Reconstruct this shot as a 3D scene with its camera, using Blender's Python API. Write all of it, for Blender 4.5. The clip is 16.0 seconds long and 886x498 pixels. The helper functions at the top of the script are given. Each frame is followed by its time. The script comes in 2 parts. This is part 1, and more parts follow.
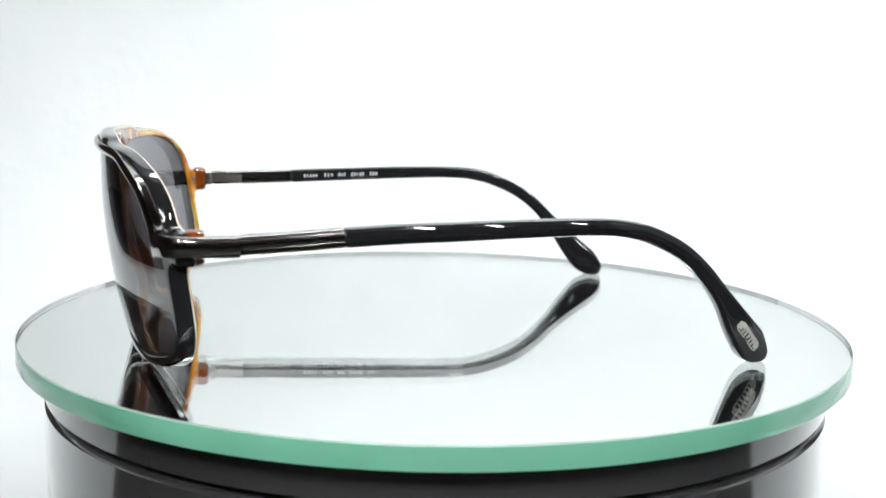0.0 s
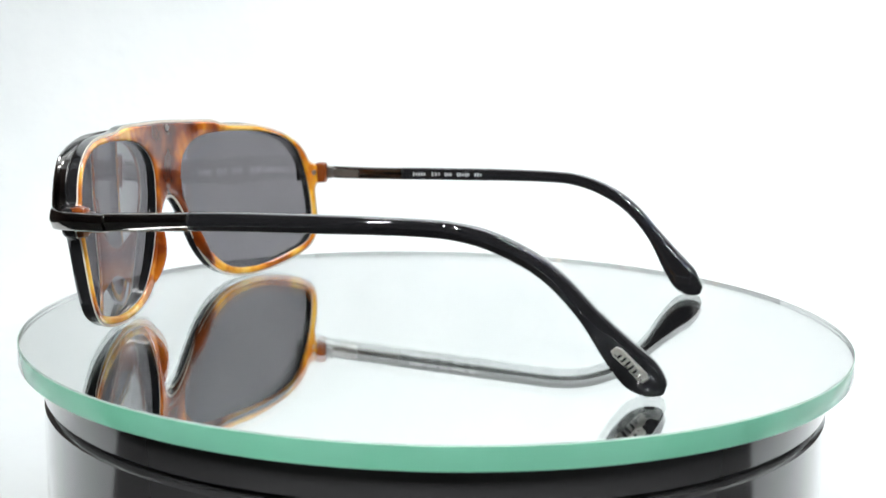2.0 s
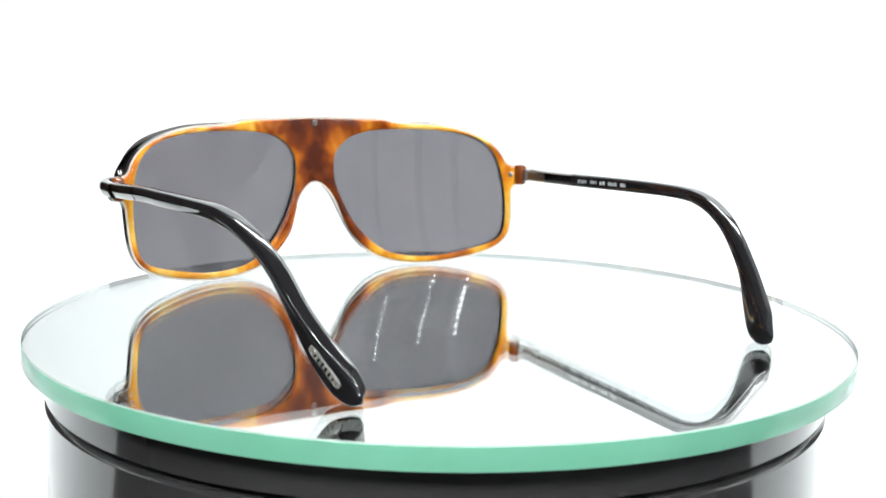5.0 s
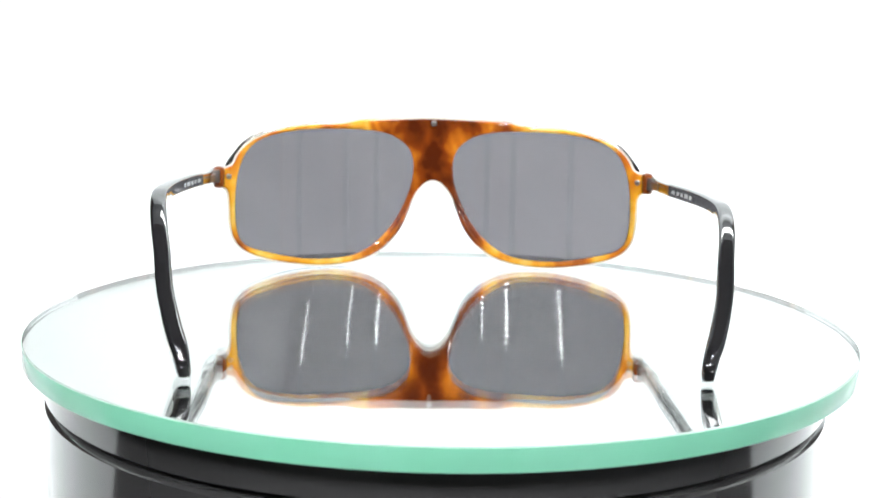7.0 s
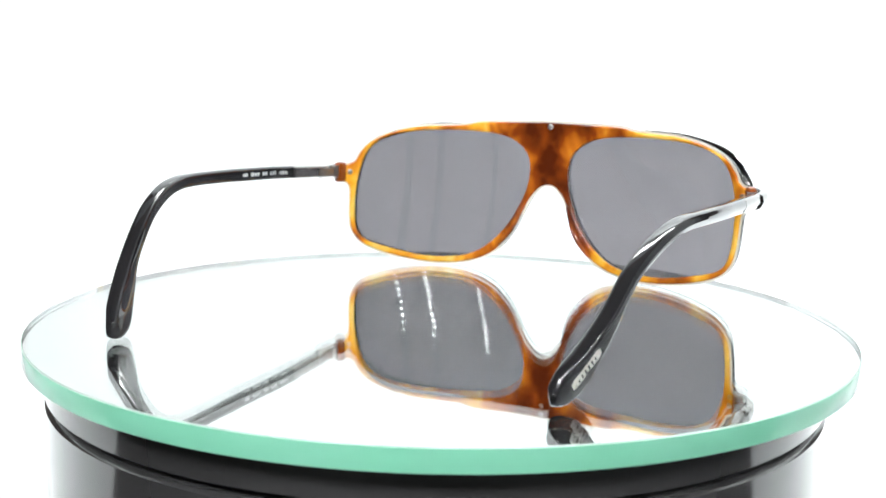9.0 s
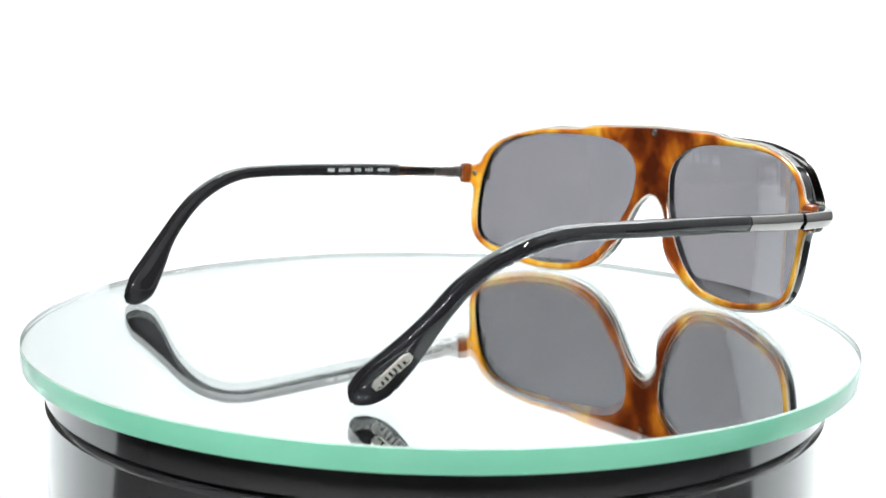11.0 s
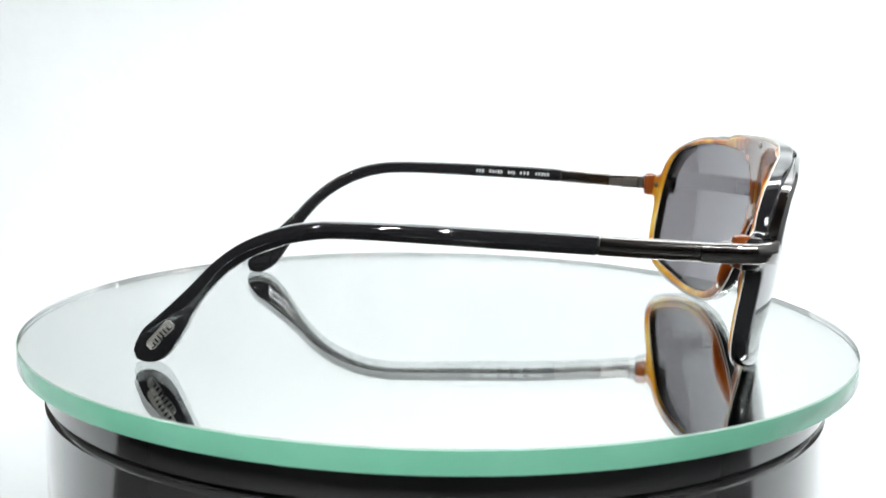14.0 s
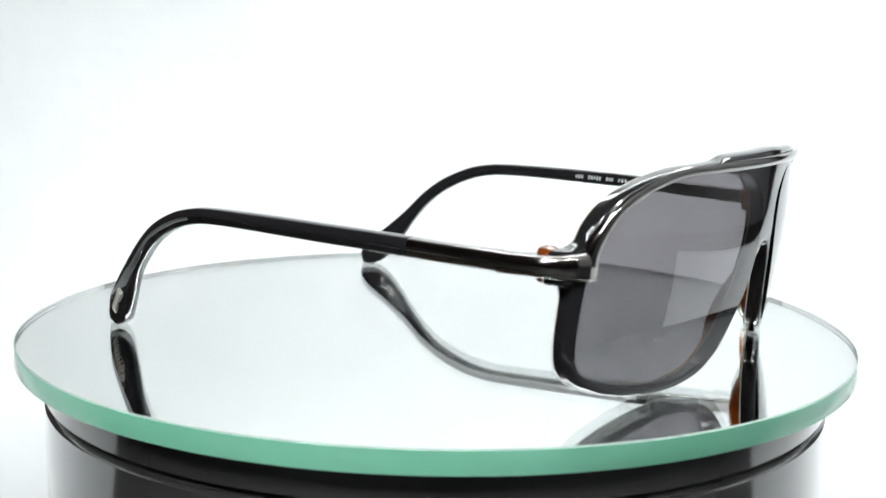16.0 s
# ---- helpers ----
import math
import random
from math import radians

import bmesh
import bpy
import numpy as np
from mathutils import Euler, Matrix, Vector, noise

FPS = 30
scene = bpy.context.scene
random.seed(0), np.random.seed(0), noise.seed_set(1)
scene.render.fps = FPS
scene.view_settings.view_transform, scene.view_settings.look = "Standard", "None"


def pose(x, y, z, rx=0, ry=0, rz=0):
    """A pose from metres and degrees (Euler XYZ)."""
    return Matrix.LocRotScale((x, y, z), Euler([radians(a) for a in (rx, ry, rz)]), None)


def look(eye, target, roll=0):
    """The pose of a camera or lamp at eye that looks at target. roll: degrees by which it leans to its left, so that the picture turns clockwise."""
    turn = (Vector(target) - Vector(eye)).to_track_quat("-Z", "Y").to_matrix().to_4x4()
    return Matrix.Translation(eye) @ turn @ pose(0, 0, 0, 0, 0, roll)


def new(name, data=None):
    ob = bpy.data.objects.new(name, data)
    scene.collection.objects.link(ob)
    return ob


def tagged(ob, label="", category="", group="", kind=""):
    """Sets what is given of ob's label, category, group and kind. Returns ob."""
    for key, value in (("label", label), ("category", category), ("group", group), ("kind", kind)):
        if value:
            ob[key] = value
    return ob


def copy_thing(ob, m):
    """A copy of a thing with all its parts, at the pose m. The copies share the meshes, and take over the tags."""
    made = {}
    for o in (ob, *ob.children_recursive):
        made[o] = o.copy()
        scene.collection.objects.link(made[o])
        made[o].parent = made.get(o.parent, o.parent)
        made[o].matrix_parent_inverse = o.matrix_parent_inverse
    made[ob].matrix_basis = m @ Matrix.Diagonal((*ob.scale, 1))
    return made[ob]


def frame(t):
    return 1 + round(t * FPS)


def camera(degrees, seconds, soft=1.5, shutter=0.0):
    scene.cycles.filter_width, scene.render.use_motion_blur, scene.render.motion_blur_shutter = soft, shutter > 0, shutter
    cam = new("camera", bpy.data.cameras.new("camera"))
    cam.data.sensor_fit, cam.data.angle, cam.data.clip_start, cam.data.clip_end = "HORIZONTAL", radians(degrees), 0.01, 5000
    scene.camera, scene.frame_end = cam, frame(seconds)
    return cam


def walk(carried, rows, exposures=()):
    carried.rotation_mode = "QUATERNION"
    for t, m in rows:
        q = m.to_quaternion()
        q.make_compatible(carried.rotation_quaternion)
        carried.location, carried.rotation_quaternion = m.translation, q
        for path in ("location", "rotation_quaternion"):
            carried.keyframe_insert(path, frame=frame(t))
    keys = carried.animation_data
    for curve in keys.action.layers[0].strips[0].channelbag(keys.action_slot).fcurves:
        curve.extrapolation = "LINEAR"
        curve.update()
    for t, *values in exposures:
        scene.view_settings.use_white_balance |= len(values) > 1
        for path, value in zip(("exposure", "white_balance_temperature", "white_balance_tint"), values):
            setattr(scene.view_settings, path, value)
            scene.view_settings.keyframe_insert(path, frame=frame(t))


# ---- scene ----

MM = 0.001

# ---- camera: a fixed camera close in front of the turntable ----
EYE = Vector((0.0, -0.30137, 0.06676))
PITCH, YAW, ROLL = radians(-9.075), radians(-0.056), 1.154
AHEAD = Vector((-math.sin(YAW) * math.cos(PITCH), math.cos(YAW) * math.cos(PITCH), math.sin(PITCH)))
cam = camera(43.52, 16.0)
cam.data.dof.use_dof = True
cam.data.dof.focus_distance = 0.275
cam.data.dof.aperture_fstop = 24.0
walk(cam, [(0.0, look(EYE, EYE + AHEAD, ROLL)), (16.0, look(EYE, EYE + AHEAD, ROLL))],
     [(0.0, 0.24), (3.0, 0.39), (6.5, 0.74), (9.0, 0.76), (12.5, 0.52), (14.5, 0.32), (16.0, 0.30)])

# ---- light ----
world = bpy.data.worlds.new("room_light")
scene.world = world
world.use_nodes = True
world.node_tree.nodes["Background"].inputs[0].default_value = (0.80, 0.90, 1.0, 1)
world.node_tree.nodes["Background"].inputs[1].default_value = 0.08


def area_lamp(name, place, target, size_x, size_y, watts, colour):
    data = bpy.data.lights.new(name, "AREA")
    data.shape, data.size, data.size_y = "RECTANGLE", size_x, size_y
    data.energy, data.color = watts, colour
    ob = new(name, data)
    ob.matrix_world = look(place, target)
    return ob


# Added fill: an unseen overhead lamp that brightens the backdrop cloth.
area_lamp("backdrop_fill_light", (0.26, 0.29, 0.61), (0.26, 0.291, 0.0), 0.84, 0.09, 3.6, (0.97, 1.0, 1.0))


# ---- materials ----
def material(name, base, rough=0.5, metal=0.0, **more):
    m = bpy.data.materials.new(name)
    m.use_nodes = True
    b = m.node_tree.nodes["Principled BSDF"]
    b.inputs["Base Color"].default_value = (*base, 1)
    b.inputs["Roughness"].default_value = rough
    b.inputs["Metallic"].default_value = metal
    for key, value in more.items():
        b.inputs[key.replace("_", " ")].default_value = value
    return m


def nodes_of(m):
    t = m.node_tree
    return t, t.nodes, t.nodes["Principled BSDF"]


def add_noise(t, scale, detail=4.0, rough=0.55, stretch=None):
    co = t.nodes.new("ShaderNodeTexCoord")
    n = t.nodes.new("ShaderNodeTexNoise")
    n.inputs["Scale"].default_value, n.inputs["Detail"].default_value = scale, detail
    n.inputs["Roughness"].default_value = rough
    if stretch:
        mp = t.nodes.new("ShaderNodeMapping")
        mp.inputs["Scale"].default_value = stretch
        t.links.new(co.outputs["Object"], mp.inputs["Vector"])
        t.links.new(mp.outputs["Vector"], n.inputs["Vector"])
    else:
        t.links.new(co.outputs["Object"], n.inputs["Vector"])
    return n


def add_ramp(t, source, stops):
    r = t.nodes.new("ShaderNodeValToRGB")
    while len(r.color_ramp.elements) < len(stops):
        r.color_ramp.elements.new(0.5)
    for e, (p, c) in zip(r.color_ramp.elements, stops):
        e.position, e.color = p, (*c, 1)
    t.links.new(source, r.inputs["Fac"])
    return r


def add_bump(t, b, source, strength, distance):
    k = t.nodes.new("ShaderNodeBump")
    k.inputs["Strength"].default_value, k.inputs["Distance"].default_value = strength, distance
    t.links.new(source, k.inputs["Height"])
    t.links.new(k.outputs["Normal"], b.inputs["Normal"])


def rough_by(t, b, source, low, high):
    r = t.nodes.new("ShaderNodeMapRange")
    r.inputs["To Min"].default_value, r.inputs["To Max"].default_value = low, high
    t.links.new(source, r.inputs["Value"])
    t.links.new(r.outputs["Result"], b.inputs["Roughness"])


def black_acetate():
    m = material("black_acetate", (0.016, 0.016, 0.018), 0.06, 0.0, Coat_Weight=0.3, Coat_Roughness=0.03)
    t, n, b = nodes_of(m)
    rough_by(t, b, add_noise(t, 900).outputs["Fac"], 0.02, 0.06)
    return m


def tortoise_acetate():
    """Honey to dark brown mottled acetate, darker over the bridge."""
    m = material("tortoise_acetate", (0.4, 0.15, 0.02), 0.10, 0.0, Coat_Weight=0.4, Coat_Roughness=0.04)
    t, n, b = nodes_of(m)
    big = add_noise(t, 105, 2.0, 0.5, (1.0, 0.6, 0.75))
    big.inputs["Distortion"].default_value = 0.3
    wide = n.new("ShaderNodeMath")
    wide.operation = "MULTIPLY_ADD"
    wide.inputs[1].default_value, wide.inputs[2].default_value = 1.0, -0.04
    t.links.new(big.outputs["Fac"], wide.inputs[0])
    fine = add_noise(t, 420, 3.0, 0.6)
    co = n.new("ShaderNodeTexCoord")
    sep = n.new("ShaderNodeSeparateXYZ")
    t.links.new(co.outputs["Object"], sep.inputs[0])
    side = n.new("ShaderNodeMath")
    side.operation = "ABSOLUTE"
    t.links.new(sep.outputs["X"], side.inputs[0])
    lane = n.new("ShaderNodeMapRange")
    lane.interpolation_type = "SMOOTHSTEP"
    lane.inputs["From Min"].default_value, lane.inputs["From Max"].default_value = 0.004, 0.034
    lane.inputs["To Min"].default_value, lane.inputs["To Max"].default_value = -0.12, 0.17
    t.links.new(side.outputs[0], lane.inputs["Value"])
    a = n.new("ShaderNodeMath")
    a.operation = "ADD"
    t.links.new(wide.outputs[0], a.inputs[0])
    t.links.new(lane.outputs["Result"], a.inputs[1])
    f = n.new("ShaderNodeMath")
    f.operation = "MULTIPLY_ADD"
    t.links.new(fine.outputs["Fac"], f.inputs[0])
    f.inputs[1].default_value = 0.09
    t.links.new(a.outputs[0], f.inputs[2])
    r = add_ramp(t, f.outputs[0], [(0.28, (0.09, 0.016, 0.004)), (0.44, (0.24, 0.045, 0.006)), (0.57, (0.58, 0.16, 0.012)),
                                   (0.71, (0.86, 0.40, 0.03)), (0.88, (0.95, 0.66, 0.15))])
    t.links.new(r.outputs["Color"], b.inputs["Base Color"])
    b.inputs["Subsurface Weight"].default_value = 0.1
    b.inputs["Subsurface Radius"].default_value = (0.0015, 0.0006, 0.0002)
    b.inputs["Subsurface Scale"].default_value = 1.0
    return m


def gunmetal():
    m = material("gunmetal", (0.34, 0.325, 0.315), 0.12, 1.0)
    t, n, b = nodes_of(m)
    rough_by(t, b, add_noise(t, 700, 4, 0.6, (1, 0.2, 1)).outputs["Fac"], 0.07, 0.16)
    return m


def dark_chrome():
    m = material("dark_chrome", (0.27, 0.26, 0.255), 0.09, 1.0)
    t, n, b = nodes_of(m)
    rough_by(t, b, add_noise(t, 800, 4, 0.6).outputs["Fac"], 0.06, 0.13)
    return m


def smoked_lens():
    m = material("smoked_lens", (0.198, 0.188, 0.202), 0.0, 0.0, Transmission_Weight=1.0, IOR=1.5)
    t, n, b = nodes_of(m)
    r = add_ramp(t, add_noise(t, 60, 2).outputs["Fac"], [(0.3, (0.195, 0.185, 0.199)), (0.7, (0.203, 0.193, 0.207))])
    t.links.new(r.outputs["Color"], b.inputs["Base Color"])
    return m


def drum_plastic():
    m = material("gloss_black_plastic", (0.046, 0.045, 0.047), 0.12, 0.0, Coat_Weight=1.0, Coat_Roughness=0.08)
    t, n, b = nodes_of(m)
    rough_by(t, b, add_noise(t, 120, 5).outputs["Fac"], 0.09, 0.20)
    add_bump(t, b, add_noise(t, 25, 2).outputs["Fac"], 0.08, 0.0008)
    return m


def cloth_grey():
    m = material("grey_tent_cloth", (0.32, 0.32, 0.33), 0.9)
    t, n, b = nodes_of(m)
    r = add_ramp(t, add_noise(t, 9, 4, 0.6).outputs["Fac"], [(0.3, (0.29, 0.29, 0.30)), (0.7, (0.35, 0.35, 0.36))])
    t.links.new(r.outputs["Color"], b.inputs["Base Color"])
    return m


def cloth_white():
    m = material("white_backdrop_cloth", (0.84, 0.85, 0.86), 0.9)
    t, n, b = nodes_of(m)
    r = add_ramp(t, add_noise(t, 9, 4, 0.6).outputs["Fac"], [(0.3, (0.79, 0.817, 0.832)), (0.7, (0.855, 0.874, 0.882))])
    t.links.new(r.outputs["Color"], b.inputs["Base Color"])
    add_bump(t, b, add_noise(t, 14, 5).outputs["Fac"], 0.25, 0.01)
    return m


def edge_glass():
    """The ground green edge of the float glass."""
    m = material("green_glass_edge", (0.22, 0.80, 0.55), 0.28, 0.0, Coat_Weight=0.5, Coat_Roughness=0.15)
    t, n, b = nodes_of(m)
    r = add_ramp(t, add_noise(t, 40, 4).outputs["Fac"], [(0.3, (0.34, 0.95, 0.66)), (0.7, (0.40, 0.97, 0.72))])
    t.links.new(r.outputs["Color"], b.inputs["Base Color"])
    tl, df, gl = n.new("ShaderNodeBsdfTranslucent"), n.new("ShaderNodeBsdfDiffuse"), n.new("ShaderNodeBsdfGlossy")
    t.links.new(r.outputs["Color"], tl.inputs["Color"])
    t.links.new(r.outputs["Color"], df.inputs["Color"])
    gl.inputs["Roughness"].default_value = 0.10
    body, skin, fres = n.new("ShaderNodeMixShader"), n.new("ShaderNodeMixShader"), n.new("ShaderNodeFresnel")
    body.inputs[0].default_value = 0.72
    fres.inputs["IOR"].default_value = 1.5
    t.links.new(df.outputs[0], body.inputs[1])
    t.links.new(tl.outputs[0], body.inputs[2])
    t.links.new(fres.outputs[0], skin.inputs[0])
    t.links.new(body.outputs[0], skin.inputs[1])
    t.links.new(gl.outputs[0], skin.inputs[2])
    t.links.new(skin.outputs[0], n["Material Output"].inputs["Surface"])
    return m


def glow(name, colour, strength):
    m = material(name, (0.8, 0.8, 0.8), 0.4)
    b = m.node_tree.nodes["Principled BSDF"]
    b.inputs["Emission Color"].default_value = (*colour, 1)
    b.inputs["Emission Strength"].default_value = strength
    return m


ACETATE, TORTOISE, GUNMETAL, LENS = black_acetate(), tortoise_acetate(), gunmetal(), smoked_lens()
AMBER = material("amber_acetate", (0.24, 0.055, 0.010), 0.12, 0.0, Coat_Weight=0.4)
CREAM = material("cream_lamination", (0.80, 0.74, 0.64), 0.2)
DARK_METAL = dark_chrome()
SILVER = material("brushed_silver", (0.82, 0.80, 0.76), 0.46, 1.0)
T_, N_, B_ = nodes_of(SILVER)
add_bump(T_, B_, add_noise(T_, 1600, 3).outputs["Fac"], 0.5, 0.0002)
STEEL = material("screw_steel", (0.54, 0.52, 0.50), 0.28, 1.0)
PRINT = material("white_print", (0.75, 0.78, 0.78), 0.5)
DRUM, CLOTH, GREY_CLOTH, EDGE = drum_plastic(), cloth_white(), cloth_grey(), edge_glass()
GLASS = material("clear_float_glass", (0.985, 1.0, 0.993), 0.0, 0.0, Transmission_Weight=1.0, IOR=1.5)
MIRROR = material("silvered_backing", (0.975, 0.985, 0.98), 0.0, 1.0)
CHAMFER = material("dull_glass_chamfer", (0.50, 0.68, 0.60), 0.35)
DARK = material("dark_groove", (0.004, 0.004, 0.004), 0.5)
ROOM = material("dim_room_paint", (0.36, 0.28, 0.24), 0.8)
LED = glow("led_chip", (0.97, 1.0, 0.99), 450.0)
BAR = material("white_aluminium", (0.8, 0.8, 0.8), 0.4)


# ---- mesh helpers ----
def part(name, bm, mat, parent=None, label="", smooth=40.0):
    me = bpy.data.meshes.new(name)
    bmesh.ops.recalc_face_normals(bm, faces=bm.faces)
    bm.to_mesh(me)
    bm.free()
    me.materials.append(mat)
    for p in me.polygons:
        p.use_smooth = smooth > 0
    if smooth > 0:
        me.set_sharp_from_angle(angle=radians(smooth))
    ob = new(name, me)
    if parent:
        ob.parent = parent
    if label:
        tagged(ob, label)
    return ob


def empty(name, label, category, **more):
    return tagged(new(name), label, category, **more)


def spline(points, steps=6, closed=False):
    """A Catmull-Rom curve through the points."""
    p = [Vector(q) for q in points]
    n, out = len(p), []
    for i in range(n if closed else n - 1):
        if closed:
            a, b, c, d = p[i - 1], p[i], p[(i + 1) % n], p[(i + 2) % n]
        else:
            a, b, c, d = p[max(i - 1, 0)], p[i], p[i + 1], p[min(i + 2, n - 1)]
        for k in range(steps):
            u = k / steps
            out.append(0.5 * ((2 * b) + (c - a) * u + (2 * a - 5 * b + 4 * c - d) * u * u + (3 * b - a - 3 * c + d) * u ** 3))
    if not closed:
        out.append(p[-1])
    return out


def inset(loop, amount):
    """A closed flat loop moved to the inside by that amount."""
    area = sum(a.x * b.y - b.x * a.y for a, b in zip(loop, loop[1:] + loop[:1]))
    sign = 1 if area > 0 else -1
    out = []
    for i, v in enumerate(loop):
        e = loop[(i + 1) % len(loop)] - loop[i - 1]
        out.append(v + Vector((-e.y, e.x)).normalized() * amount * sign)
    return out


def revolve(profile, segments=160, closed=False):
    """A solid of revolution from (radius, height) pairs in millimetres."""
    bm = bmesh.new()
    rings = []
    for r, z in profile:
        if r < 1e-6:
            rings.append([bm.verts.new((0, 0, z * MM))])
        else:
            rings.append([bm.verts.new((r * MM * math.cos(2 * math.pi * k / segments), r * MM * math.sin(2 * math.pi * k / segments), z * MM))
                          for k in range(segments)])
    pairs = list(zip(rings, rings[1:])) + ([(rings[-1], rings[0])] if closed else [])
    for a, b in pairs:
        for k in range(segments):
            j = (k + 1) % segments
            if len(a) == 1:
                bm.faces.new((a[0], b[k], b[j]))
            elif len(b) == 1:
                bm.faces.new((a[k], a[j], b[0]))
            else:
                bm.faces.new((a[k], a[j], b[j], b[k]))
    return bm


def sweep(path, sections, ups=None, lateral=None):
    """Joins closed sections along a path: each section a list of (side, up) pairs in millimetres, the path in millimetres."""
    bm = bmesh.new()
    rings = []
    for i, p in enumerate(path):
        tangent = (path[min(i + 1, len(path) - 1)] - path[max(i - 1, 0)]).normalized()
        up = ups[i] if ups else Vector((0, 0, 1))
        side = tangent.cross(up).normalized()
        if lateral:
            side = (side + lateral * 4.0).normalized()
        up = side.cross(tangent).normalized()
        rings.append([bm.verts.new((p + side * s + up * v) * MM) for s, v in sections[i]])
    for a, b in zip(rings, rings[1:]):
        for k in range(len(a)):
            j = (k + 1) % len(a)
            bm.faces.new((a[k], a[j], b[j], b[k]))
    bm.faces.new(rings[0])
    bm.faces.new(rings[-1])
    return bm


def box(x0, x1, y0, y1, z0, z1, bevel=0.0):
    bm = bmesh.new()
    bmesh.ops.create_cube(bm, size=1.0, matrix=Matrix.Translation(((x0 + x1) / 2, (y0 + y1) / 2, (z0 + z1) / 2))
                          @ Matrix.Diagonal((x1 - x0, y1 - y0, z1 - z0, 1)))
    if bevel:
        bmesh.ops.bevel(bm, geom=bm.edges[:], offset=bevel, segments=2, affect="EDGES", profile=0.5)
    return bm


# ---- the room and the photo tent ----
def build_room():
    shell = box(-2.5, 2.5, -2.6, 2.4, -0.80, 1.9)
    for f in shell.faces:
        f.normal_flip()
    me = bpy.data.meshes.new("wall_room")
    shell.to_mesh(me)
    shell.free()
    me.materials.append(ROOM)
    tagged(new("wall_room", me), "dim brown walls of the room round the photo tent", "wall", kind="structure")
    # table top under the tent
    tagged(part("table", box(-0.75, 0.75, -0.80, 0.75, -0.090, -0.0702, 0.003), DARK), "plain black table top under the turntable", "table")
    # backdrop sweep: flat on the table, curving up behind
    bm = bmesh.new()
    prof = [(-0.06, -0.068), (0.10, -0.068), (0.24, -0.067)]
    prof += [(0.24 + 0.18 * math.sin(a), -0.067 + 0.18 * (1 - math.cos(a))) for a in [radians(d) for d in range(9, 91, 9)]]
    prof += [(0.425, 0.25), (0.43, 0.40), (0.435, 0.62)]
    xs = [(-0.37 + 0.84 * i / 30) for i in range(31)]
    grid = [[bm.verts.new((x, y + 0.004 * noise.noise((x * 5, z * 5, 3)) if z > 0 else y, z)) for x in xs] for y, z in prof]
    for a, b in zip(grid, grid[1:]):
        for i in range(30):
            bm.faces.new((a[i], a[i + 1], b[i + 1], b[i]))
    cloth = part("backdrop", bm, CLOTH, smooth=180)
    mod = cloth.modifiers.new("thickness", "SOLIDIFY")
    mod.thickness, mod.offset = 0.0012, 1.0
    tagged(cloth, "seamless white cloth backdrop curving up behind the turntable", "backdrop", kind="structure")
    # grey side panel
    tagged(part("wall_tent", box(0.60, 0.61, -0.60, 0.44, -0.070, 0.62, 0.002), GREY_CLOTH),
           "grey fabric side wall of the photo tent", "wall", kind="structure")
    tagged(part("ceiling", box(-0.60, 0.60, 0.14, 0.44, 0.625, 0.640, 0.002), BAR), "white tent ceiling above the added fill light", "ceiling", kind="structure")


def build_led_bars():
    """Upright bars with rows of light chips, before the tent's opening."""
    for radius, places in ((0.0057, (-0.37, -0.175, 0.20)), (0.0040, (-0.09, 0.31, 0.50))):
        bar = empty("led_bar", "upright slim black light bar with a row of glowing chips", "lamp", group="light bars before the tent")
        part("rail", box(-0.009, 0.009, -0.010, 0.0, -0.06, 0.62, 0.001), DARK, bar)
        bm = bmesh.new()
        bmesh.ops.create_cone(bm, cap_ends=True, segments=14, radius1=radius, radius2=radius * 0.9, depth=0.0012,
                              matrix=Matrix.Rotation(radians(90), 4, "X"))
        chip = part("led_chip", bm, LED, bar, "bright white glowing chip")
        for i in range(11):
            ob = chip if i == 0 else new("led_chip", chip.data)
            ob.parent = bar
            ob.location = (0, 0.0007, 0.362 + i * 0.0198)
        part("foot", box(-0.04, 0.04, -0.05, 0.05, -0.066, -0.056, 0.002), DARK, bar)
        bar.matrix_basis = pose(places[0], -0.58, 0.0)
        for x in places[1:]:
            copy_thing(bar, pose(x, -0.58, 0.0))


# ---- the turntable ----
def build_turntable():
    table = empty("turntable", "round gloss black motor turntable under a mirrored glass plate", "turntable")
    table.location = (-0.9 * MM, 0, 0)
    part("housing", revolve([(0, -66.5), (101.5, -66.5), (103.3, -65.5), (103.3, -16.6), (102.3, -15.8), (100.5, -15.6), (0, -15.6)]), DRUM, table)
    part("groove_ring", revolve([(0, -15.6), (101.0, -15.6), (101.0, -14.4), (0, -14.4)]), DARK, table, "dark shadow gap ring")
    top = part("rotating_platform", revolve([(0, -14.4), (101.6, -14.4), (103.3, -13.8), (103.3, -6.6), (102.0, -5.7), (0, -5.7)]), DRUM, table)
    return table, top


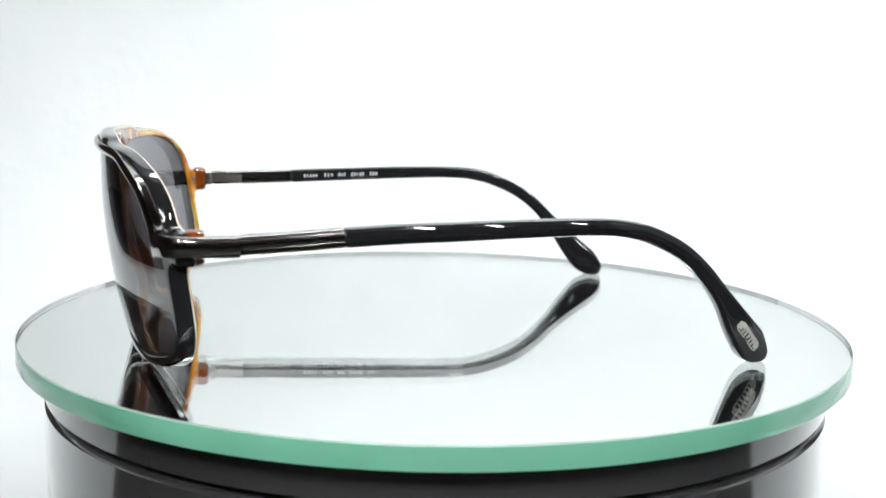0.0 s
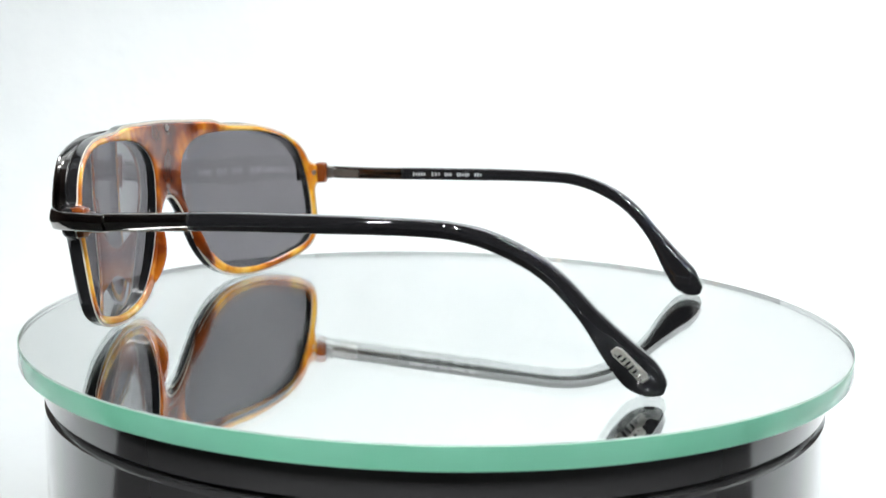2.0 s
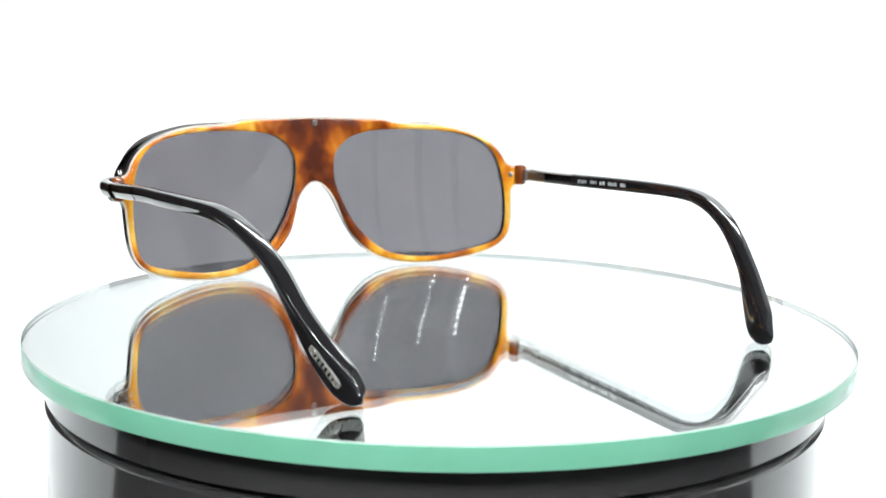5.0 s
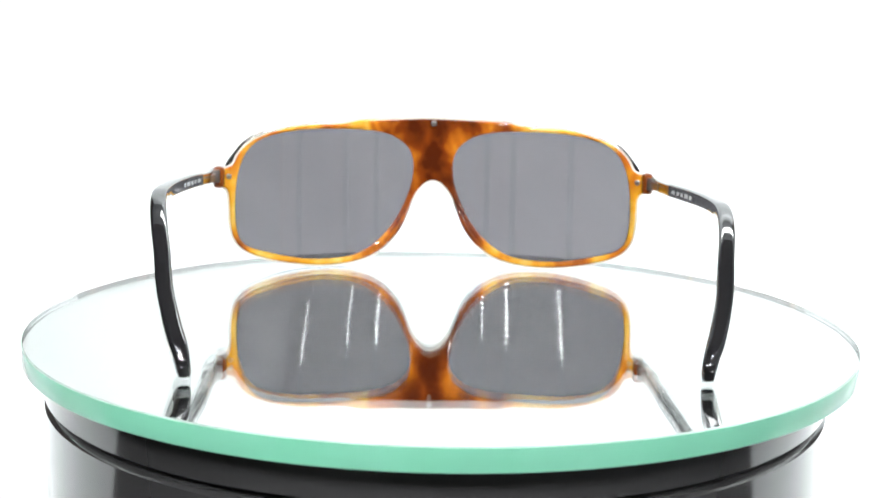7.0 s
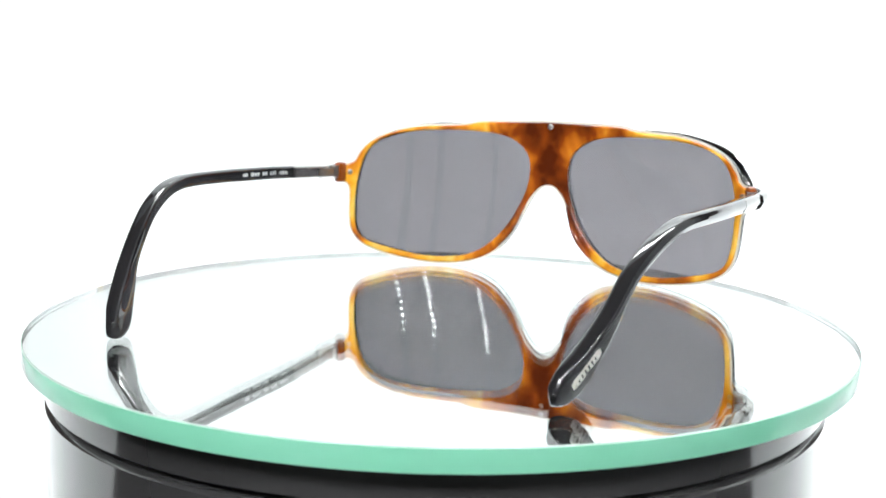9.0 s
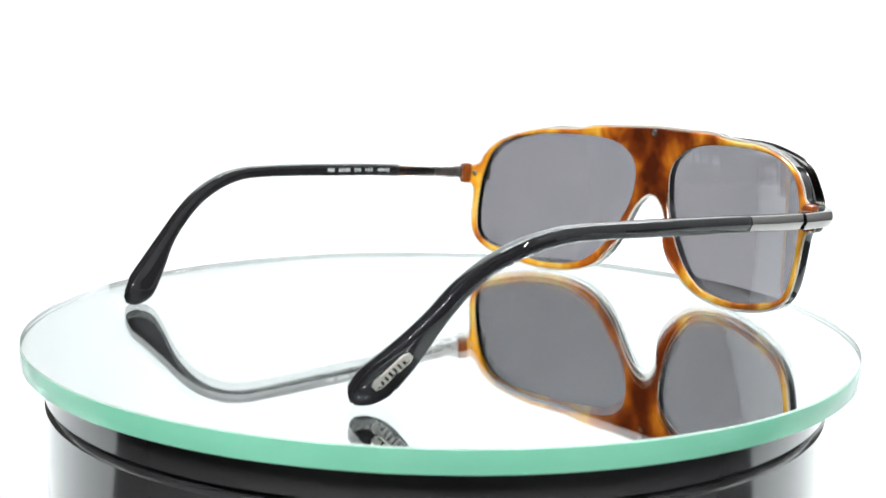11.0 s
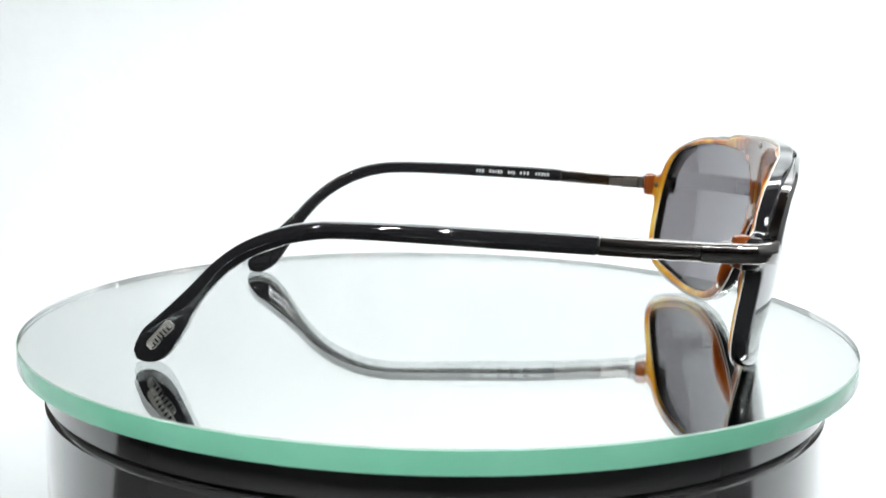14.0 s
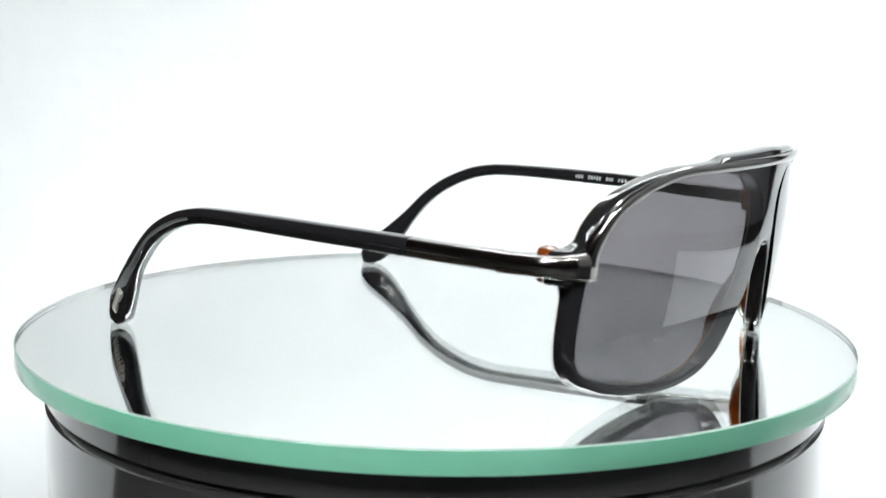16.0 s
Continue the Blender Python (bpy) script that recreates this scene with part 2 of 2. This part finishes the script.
def build_mirror_plate():
    plate = empty("glass_plate", "round green-edged glass plate with mirrored back on the turntable", "glass plate")
    r, thick = 109.4, 5.2
    part("glass", revolve([(0, 0), (r - 0.33, 0), (r - 0.04, -0.33), (r - 0.04, -thick + 0.3), (r - 0.3, -thick + 0.02), (0, -thick)], 200), GLASS, plate, "clear polished float glass")
    part("ground_edge", revolve([(r, -0.30), (r, -thick + 0.3), (r - 0.25, -thick), (r - 0.52, -thick - 0.02)], 200),
         EDGE, plate, "ground green glass edge")
    part("chamfer", revolve([(r - 0.30, -0.002), (r, -0.30)], 200), CHAMFER, plate, "dull dark green chamfer")
    part("silvering", revolve([(0, -thick - 0.05), (r - 0.45, -thick - 0.05), (r - 0.45, -thick - 0.15), (0, -thick - 0.15)], 200), MIRROR, plate,
         "silvered mirror backing")
    return plate


# ---- the sunglasses ----
def bend(x, d, z):
    """A place on the wrapped front, leaning back a little: d millimetres ahead of its back face."""
    slope = -2 * 16.5 * x / 68.0 ** 2
    n = Vector((-0.38 * slope, 1.0)).normalized()
    h = z - 31.0
    lean = 0.10 * h - 0.06 * (math.sqrt(h * h + 9.0) - 3.0)
    return Vector((x + n.x * d, 83.7 - 16.5 * (x / 68.0) ** 2 + lean + n.y * d, z)) * MM


HALF_OUTER = [(0, 50.9), (12, 50.6), (21.5, 50.4), (25.8, 50.1), (29.5, 49.2), (34, 48.8), (44, 48.3), (51.5, 46.9), (58, 44.6), (62.6, 41.8),
              (65.5, 38.4), (67.0, 35.4), (69.2, 34.2), (72.0, 33.8), (72.5, 31), (72.2, 27.9), (69.6, 27.4), (68.4, 25.4), (68.1, 22), (67.7, 15.7),
              (66.6, 10.9), (64.1, 7.3), (60.0, 4.75), (53.6, 2.6), (46, 1.1), (38.6, 0.4), (31, 0.7), (24, 2.1), (18.3, 4.8), (14.3, 8.4),
              (10.9, 13.4), (8.2, 19.4), (5.9, 24.4), (3.6, 27.3), (1.8, 28.6), (0, 29.0)]
LENS_LOOP = [(6.9, 33), (7.0, 36.3), (8.1, 39.6), (10.4, 42.2), (14.2, 44.6), (20, 46.1), (27.6, 46.7), (35.2, 46.8), (44.6, 46.4), (52, 45.3),
             (57.4, 43.6), (61.1, 40.9), (63.5, 37.3), (65.2, 31.8), (65.9, 26), (65.9, 18.4), (65.1, 12.4), (63.5, 9.3), (60.9, 7.4), (56.6, 5.9),
             (49.8, 4.2), (42.3, 2.9), (34.7, 2.8), (26.9, 4.0), (21, 7.0), (15.9, 11.8), (11.8, 17.7), (8.7, 24.5), (7.3, 29.2)]


def front_loops():
    full = [Vector(p) for p in HALF_OUTER] + [Vector((-x, z)) for x, z in HALF_OUTER[-2:0:-1]]
    right = [Vector(p) for p in LENS_LOOP]
    left = [Vector((-p.x, p.y)) for p in right]
    return spline(full, 5, True), spline(right, 5, True), spline(left, 5, True)


def front_layer(layers):
    """A layer of the front: rows of (depth, rounding of the rim, widening of the openings) from its back to its face."""
    outer, right, left = front_loops()
    bm = bmesh.new()
    caps = {0: [], len(layers) - 1: []}
    for loop, sign in ((outer, 1), (right, -1), (left, -1)):
        rows = []
        for k, (d, rim, hole) in enumerate(layers):
            flat = inset(loop, rim if sign > 0 else -hole)
            rows.append([bm.verts.new((p.x, d, p.y)) for p in flat])
            if k in caps:
                caps[k].append(rows[-1])
        for a, b in zip(rows, rows[1:]):
            for i in range(len(a)):
                j = (i + 1) % len(a)
                bm.faces.new((a[i], a[j], b[j], b[i]))
    bm.edges.index_update()
    for rings in caps.values():
        edges = []
        for ring in rings:
            for i in range(len(ring)):
                edges.append(bm.edges.get((ring[i - 1], ring[i])))
        bmesh.ops.triangle_fill(bm, edges=edges, use_beauty=True, use_dissolve=False)
    # slice the wide parts finely, so that they follow the wrap
    for axis, stops in ((Vector((1, 0, 0)), range(-34, 35, 2)), (Vector((0, 0, 1)), (33, 37, 41, 45))):
        for c in stops:
            bmesh.ops.bisect_plane(bm, geom=bm.verts[:] + bm.edges[:] + bm.faces[:], dist=1e-5, plane_co=axis * (c + 0.013), plane_no=axis)
    for v in bm.verts:
        v.co = bend(*v.co)
    return bm


def lens_place(x, z, d, side):
    """A place on the smooth, doubly curved lens, d millimetres ahead of its back; it sits deeper in the rim at the temple than at the nose."""
    h = z - 31.0
    bulge = 0.6 * (1 - ((z - 25) / 23) ** 2) + 0.8 * (1 - ((x - side * 37.5) / 29) ** 2) + 2.5 * (66.0 - abs(x)) / 59.0
    y = 83.7 - 16.5 * (x / 68.0) ** 2 + 0.0877 * h - 0.00235 * h * h + 0.15 + bulge + d
    return Vector((x, y, z)) * MM


def lens_mesh(sign):
    loop = inset(spline([Vector((sign * x, z)) for x, z in LENS_LOOP], 6, True), -0.4)
    c = Vector((sign * 37.5, 25.5))
    bm = bmesh.new()
    sheets = []
    for d in (0.0, 1.6):
        rings = []
        for k in range(1, 17):
            rings.append([bm.verts.new(lens_place(*(c + (p - c) * (k / 16)), d, sign)) for p in loop])
        hub = bm.verts.new(lens_place(c.x, c.y, d, sign))
        n = len(loop)
        for i in range(n):
            bm.faces.new((hub, rings[0][i], rings[0][(i + 1) % n]))
        for a, b in zip(rings, rings[1:]):
            for i in range(n):
                bm.faces.new((a[i], a[(i + 1) % n], b[(i + 1) % n], b[i]))
        sheets.append(rings[-1])
    a, b = sheets
    for i in range(len(a)):
        j = (i + 1) % len(a)
        bm.faces.new((a[i], a[j], b[j], b[i]))
    return bm


BROW = [(68.0, 31.2), (67.9, 33.0), (67.2, 35.2), (65.6, 37.8), (62.9, 41.2), (58.8, 44.0), (52.2, 46.2), (44.2, 47.7), (34.0, 48.1), (20.0, 48.3), (0, 48.4)]


def brow_trim():
    pts = BROW + [(-x, z) for x, z in BROW[-2::-1]]
    flat = spline([Vector(p) for p in pts], 5)
    bm = bmesh.new()
    rings = []
    for i, p in enumerate(flat):
        e = (flat[min(i + 1, len(flat) - 1)] - flat[max(i - 1, 0)]).normalized()
        n = Vector((-e.y, e.x))
        w = 1.12 + 0.35 * max(0, min(1, (38.0 - p.y) / 6)) if abs(p.x) > 60 else 1.12
        ring = []
        u = max(0, min(1, (abs(p.x) - 44) / 16))
        ahead = 1.2 * u * u * (3 - 2 * u)
        for s, d in ((0.1, 3.2), (0.1, 4.5 + ahead), (-0.92, 4.8 + ahead), (-1.0, 5.1 + ahead), (-0.75, 5.5 + ahead), (-0.2, 5.75 + ahead),
                     (0.35, 5.7 + ahead), (0.85, 5.4 + ahead), (1.0, 5.0 + ahead), (1.0, 3.2)):
            q = p + n * s * w
            ring.append(bm.verts.new(bend(q.x, d, q.y)))
        rings.append(ring)
    for a, b in zip(rings, rings[1:]):
        for k in range(10):
            bm.faces.new((a[k], a[(k + 1) % 10], b[(k + 1) % 10], b[k]))
    bm.faces.new(rings[0])
    bm.faces.new(rings[-1])
    return bm


def section(width, thick, sign, flat=0.0):
    """The arm's section: flat inside, rounded above and below, two facets that meet in a ridge outside (flat: 1 levels them)."""
    f, g = 0.41 + 0.07 * flat, 0.31 + 0.17 * flat
    crown = [(0.08, 1.0), (-0.24, 1.0), (-0.38, 0.95), (-0.46, 0.84), (-0.5, 0.66)]
    upper = [(0.46 + 0.03 * flat, 0.40), (f, 0.74), (f - 0.06, 0.89), (f - 0.17, 0.97)] + crown
    lower = [(0.40 + 0.09 * flat, 0.40), (g, 0.76), (g - 0.06, 0.90), (g - 0.13, 0.97)] + crown
    whole = [(0.5, 0.0)] + upper + [(-0.5, 0.0)] + [(a, -b) for a, b in lower[::-1]]
    return [(sign * s * thick, v * width / 2) for s, v in whole]


# arm: (along, outer face, height, width, thickness), from the hinge to the tip
ARM = [(57, 75.7, 31.6, 4.15, 4.2), (46, 75.5, 32.0, 4.15, 4.2), (36, 75.2, 32.5, 4.15, 4.2), (25, 75.2, 33.0, 4.15, 4.1), (14, 75.3, 33.35, 4.1, 4.1),
       (2, 75.1, 33.75, 4.0, 4.1), (-10, 74.6, 34.0, 3.8, 4.1), (-18, 74.0, 34.0, 3.75, 4.1), (-24, 73.4, 33.6, 3.8, 4.1), (-31, 72.2, 32.0, 3.9, 4.1),
       (-39, 70.3, 28.4, 3.9, 4.1), (-45.3, 68.4, 23.7, 3.9, 4.0), (-51.5, 66.6, 17.0, 4.4, 3.9), (-57.2, 64.0, 9.9, 7.0, 4.0), (-61.3, 61.8, 5.3, 8.4, 4.0),
       (-63.8, 60.4, 3.2, 7.2, 3.5), (-65.9, 59.4, 2.1, 4.8, 2.8), (-67.1, 58.8, 1.7, 2.2, 1.2)]


def arm_row(along, sign):
    """The arm's values at a place along it, with its slight lift."""
    rows = ARM
    for a, b in zip(rows, rows[1:]):
        if a[0] >= along >= b[0]:
            u = (a[0] - along) / (a[0] - b[0])
            r = [p + (q - p) * u for p, q in zip(a, b)]
            break
    lift = (0.7 if sign < 0 else -0.7) * min(1, max(0.0, (along + 66) / 34)) * min(1, (75 - along) / 45)
    drift = (-1.0 if sign > 0 else -0.35) * min(1, max(0.0, (40 - along) / 55))
    return Vector((sign * (r[1] - r[4] / 2) + drift, r[0], r[2] + lift)), r[3], r[4]


def arm_piece(start, end, sign, scale=1.0):
    stops = sorted({start, end} | {r[0] for r in ARM if end < r[0] < start}, reverse=True)
    pts, dims = [], []
    for a in stops:
        p, w, t = arm_row(a, sign)
        pts.append(p)
        dims.append(Vector((w, t)))
    path, size = spline(pts, 6), spline(dims, 6)
    # side points outwards: the path runs to the back
    flats = [min(1, max(0.0, (-42 - p.y) / 12)) for p in path]
    return sweep(path, [section(d[0] * scale, d[1] * scale, -sign, f) for d, f in zip(size, flats)], lateral=Vector((-1, 0, 0)))


def build_arm(sign, glasses):
    label = "black acetate arm with gunmetal front section"
    arm = part("temple_arm", arm_piece(35.5, -67.1, sign), ACETATE, glasses, label)
    part("metal_section", arm_piece(56.5, 36.0, sign), GUNMETAL, arm, "faceted gunmetal section")
    part("joint_core", arm_piece(56.95, 35.0, sign, 0.9), DARK, arm, "dark joint gap")
    # end piece: wraps from the front round to the arm
    z = 31.4 + (0.25 if sign < 0 else -0.15)
    plan = [(68.6, 73.9), (70.0, 73.6), (71.7, 72.9), (73.5, 71.6), (75.0, 69.2), (75.7, 66.0), (75.7, 62), (75.7, 57.2)]
    path = spline([Vector((sign * (x - 1.4), y - 0.6, z)) for x, y in plan], 5)
    secs = []
    for i in range(len(path)):
        u = i / (len(path) - 1)
        flare = 4.3 + 2.2 * max(0, 1 - u / 0.62) ** 1.2
        secs.append(section(flare, 1.9 + 1.9 * min(1, u * 1.6), -sign))
    part("end_piece", sweep(path, secs), GUNMETAL, arm, "gunmetal end piece wrapping the corner")
    # hinge barrels on the inside
    bm = bmesh.new()
    for k in range(3):
        bmesh.ops.create_cone(bm, cap_ends=True, segments=14, radius1=1.4 * MM, radius2=1.4 * MM, depth=1.2 * MM,
                              matrix=Matrix.Translation(Vector((sign * 71.6, 62.6, z - 1.35 + 1.35 * k)) * MM))
    bmesh.ops.create_cube(bm, size=1.0, matrix=Matrix.Translation(Vector((sign * 71.75, 57.2, z)) * MM) @ Matrix.Diagonal((1.1 * MM, 10.5 * MM, 2.4 * MM, 1)))
    part("hinge", bm, STEEL, arm, "small steel hinge barrels")
    # unreadable print on the inner face
    bm = bmesh.new()
    spans = ((32.0, 27.2), (25.4, 22.0), (20.6, 18.0), (16.4, 11.8), (10.2, 7.4))
    for a, b in spans:
        n = max(3, int((a - b) / 0.85))
        for k in range(n):
            y = a - (a - b) * (k + 0.5) / n
            p, w, t = arm_row(y, sign)
            h = 1.15 if (k * 7 + int(a)) % 3 else 0.85
            bmesh.ops.create_cube(bm, size=1.0, matrix=Matrix.Translation(Vector((p.x - sign * (t / 2 + 0.01), y, p.z)) * MM)
                                  @ Matrix.Diagonal((0.06 * MM, 0.46 * MM, h * MM, 1)))
    part("print", bm, PRINT, arm, "tiny white print too small to read", 0)
    # badge on the outer face of the tip
    a, b = arm_row(-56.4, sign)[0], arm_row(-63.0, sign)[0]
    ta, tb = arm_row(-56.4, sign)[2], arm_row(-63.0, sign)[2]
    top = a + Vector((sign * (ta / 2 - 0.02), 0, 0))
    low = b + Vector((sign * (tb / 2 - 0.02), 0, 0))
    along = (low - top).normalized()
    out = Vector((sign, 0, 0))
    out = (out - along * out.dot(along)).normalized()
    across = along.cross(out)
    mid, half, w = (top + low) / 2 + along * 0.2, (low - top).length / 2, 1.35
    bm = bmesh.new()
    rows = []
    for shrink, height in ((0, -0.3), (0, 0.12), (0.25, 0.26), (0.5, 0.26), (0.55, 0.16)):
        hexa = [(-half + shrink, 0.55 * w), (-half + 1.2, w - shrink), (half - 1.2, w - shrink), (half - shrink, 0.55 * w)]
        hexa += [(u, -v) for u, v in hexa[::-1]]
        rows.append([bm.verts.new((mid + along * u + across * v + out * height) * MM) for u, v in hexa])
    for p, q in zip(rows, rows[1:]):
        for k in range(8):
            bm.faces.new((p[k], p[(k + 1) % 8], q[(k + 1) % 8], q[k]))
    bm.faces.new(rows[-1])
    part("badge", bm, SILVER, arm, "small silver badge plate", 25)
    bm = bmesh.new()
    for k in range(7):
        u = -half + 1.5 + (2 * half - 3.0) * k / 6
        m = Matrix((( *along, 0), (*across, 0), (*out, 0), (0, 0, 0, 1))).transposed()
        m.translation = (mid + along * u + out * 0.2) * MM
        bmesh.ops.create_cube(bm, size=1.0, matrix=m @ Matrix.Diagonal((0.62 * MM, (1.5 if k % 3 else 1.2) * MM, 0.22 * MM, 1)))
    part("badge_relief", bm, SILVER, arm, "raised bars of unreadable lettering", 0)
    return arm


def screw(place, normal, radius, name, glasses, label):
    turn = Vector(normal).to_track_quat("Z", "Y").to_matrix().to_4x4()
    bm = revolve([(0, 0.42), (radius * 0.55, 0.40), (radius * 0.9, 0.25), (radius, 0.0), (radius, -0.8), (0, -0.8)], 20)
    bm.transform(Matrix.Translation(place) @ turn)
    head = part(name, bm, STEEL, glasses, label)
    bm = bmesh.new()
    bmesh.ops.create_cube(bm, size=1.0, matrix=Matrix.Translation(place) @ turn @ Matrix.Translation((0, 0, 0.40 * MM))
                          @ Matrix.Diagonal((radius * 1.3 * MM, 0.25 * MM, 0.08 * MM, 1)))
    part("slot", bm, DARK, head, "", 0)


def nose_pad(sign):
    """A fused swelling of the acetate along the nose edge."""
    flat = spline([Vector((sign * x, z)) for x, z in ((7.6, 22.5), (9.6, 18.2), (11.7, 13.8), (14.6, 9.6), (17.4, 6.6))], 6)
    path = [bend(p.x, -0.1, p.y) / MM for p in flat]
    secs = []
    for i in range(len(path)):
        g = math.sin(math.pi * (i + 0.35) / (len(path) - 0.3))
        secs.append([(0.15 + 1.15 * math.cos(a) * (0.25 + 0.75 * g), 2.2 * g * math.sin(a)) for a in [2 * math.pi * k / 12 for k in range(12)]])
    return sweep(path, secs, [Vector((0, -1, 0))] * len(path))


def hinge_block(sign):
    """The tortoiseshell corner block behind the front, in which the hinge sits."""
    bm = box(0.0692, 0.0727, 0.0634, 0.0676, 0.0275, 0.0348, 0.0012)
    if sign < 0:
        bm.transform(Matrix.Diagonal((-1, 1, 1, 1)))
    return bm


def build_sunglasses():
    glasses = empty("sunglasses", "black and tortoiseshell aviator sunglasses with smoked lenses, arms open", "sunglasses")
    front = part("front_frame", front_layer([(1.0, -0.3, 0.06), (2.6, -0.3, 0.08), (3.2, -0.22, 0.10), (3.7, 0.0, 0.16), (4.1, 0.30, 0.30), (4.3, 0.65, 0.50)]), ACETATE, glasses, "glossy black acetate front frame")
    part("lamination", front_layer([(0.72, -0.27, 0.03), (1.0, -0.27, 0.03)]), CREAM, front, "thin cream lamination line")
    part("inner_layer", front_layer([(0.0, 1.05, 0.55), (0.12, 0.72, 0.22), (0.35, 0.50, 0.05), (0.72, 0.36, 0.0)]), TORTOISE, front, "mottled tortoiseshell inner layer")
    part("brow_trim", brow_trim(), DARK_METAL, front, "polished gunmetal trim along the brow")
    for sign in (1, -1):
        part("lens", lens_mesh(sign), LENS, glasses, "smoked grey lens", 50)
        part("nose_pad", nose_pad(sign), TORTOISE, front, "", 180)
        build_arm(sign, glasses)
        part("hinge_block", hinge_block(sign), AMBER, front, "amber brown acetate hinge block")
        p = bend(sign * 68.1, 0, 31.2)
        screw(p, (-sign * 0.43, -0.9, 0), 0.95, "rivet", glasses, "small steel rivet")
    screw(bend(0, 0, 49.0), (0, -1, 0), 0.95, "bridge_screw", glasses, "small slotted steel screw")
    return glasses


build_room()
build_led_bars()
TURNTABLE, PLATFORM = build_turntable()
PLATE = build_mirror_plate()
SUNGLASSES = build_sunglasses()


def turn(t):
    """The turntable's angle in degrees."""
    u = (t - 8) / 8
    return -11.503 + u * (-110.666 + u * (7.956 + u * (-0.302 + u * (-11.514 + u * (0.149 + u * (5.730 - 0.518 * u))))))


def motions():
    times = [k * 0.5 for k in range(33)]
    walk(SUNGLASSES, [(t, pose(0, 0, 0, 0, 0, turn(t))) for t in times])
    walk(PLATE, [(t, Matrix.Translation((-0.0007, -0.0003, 0)) @ pose(0, 0, 0, 0, 0, turn(t)) @ pose(0.00101, 0.00042, 0)) for t in times])
    walk(PLATFORM, [(t, pose(0, 0, 0, 0, 0, turn(t))) for t in times])


motions()
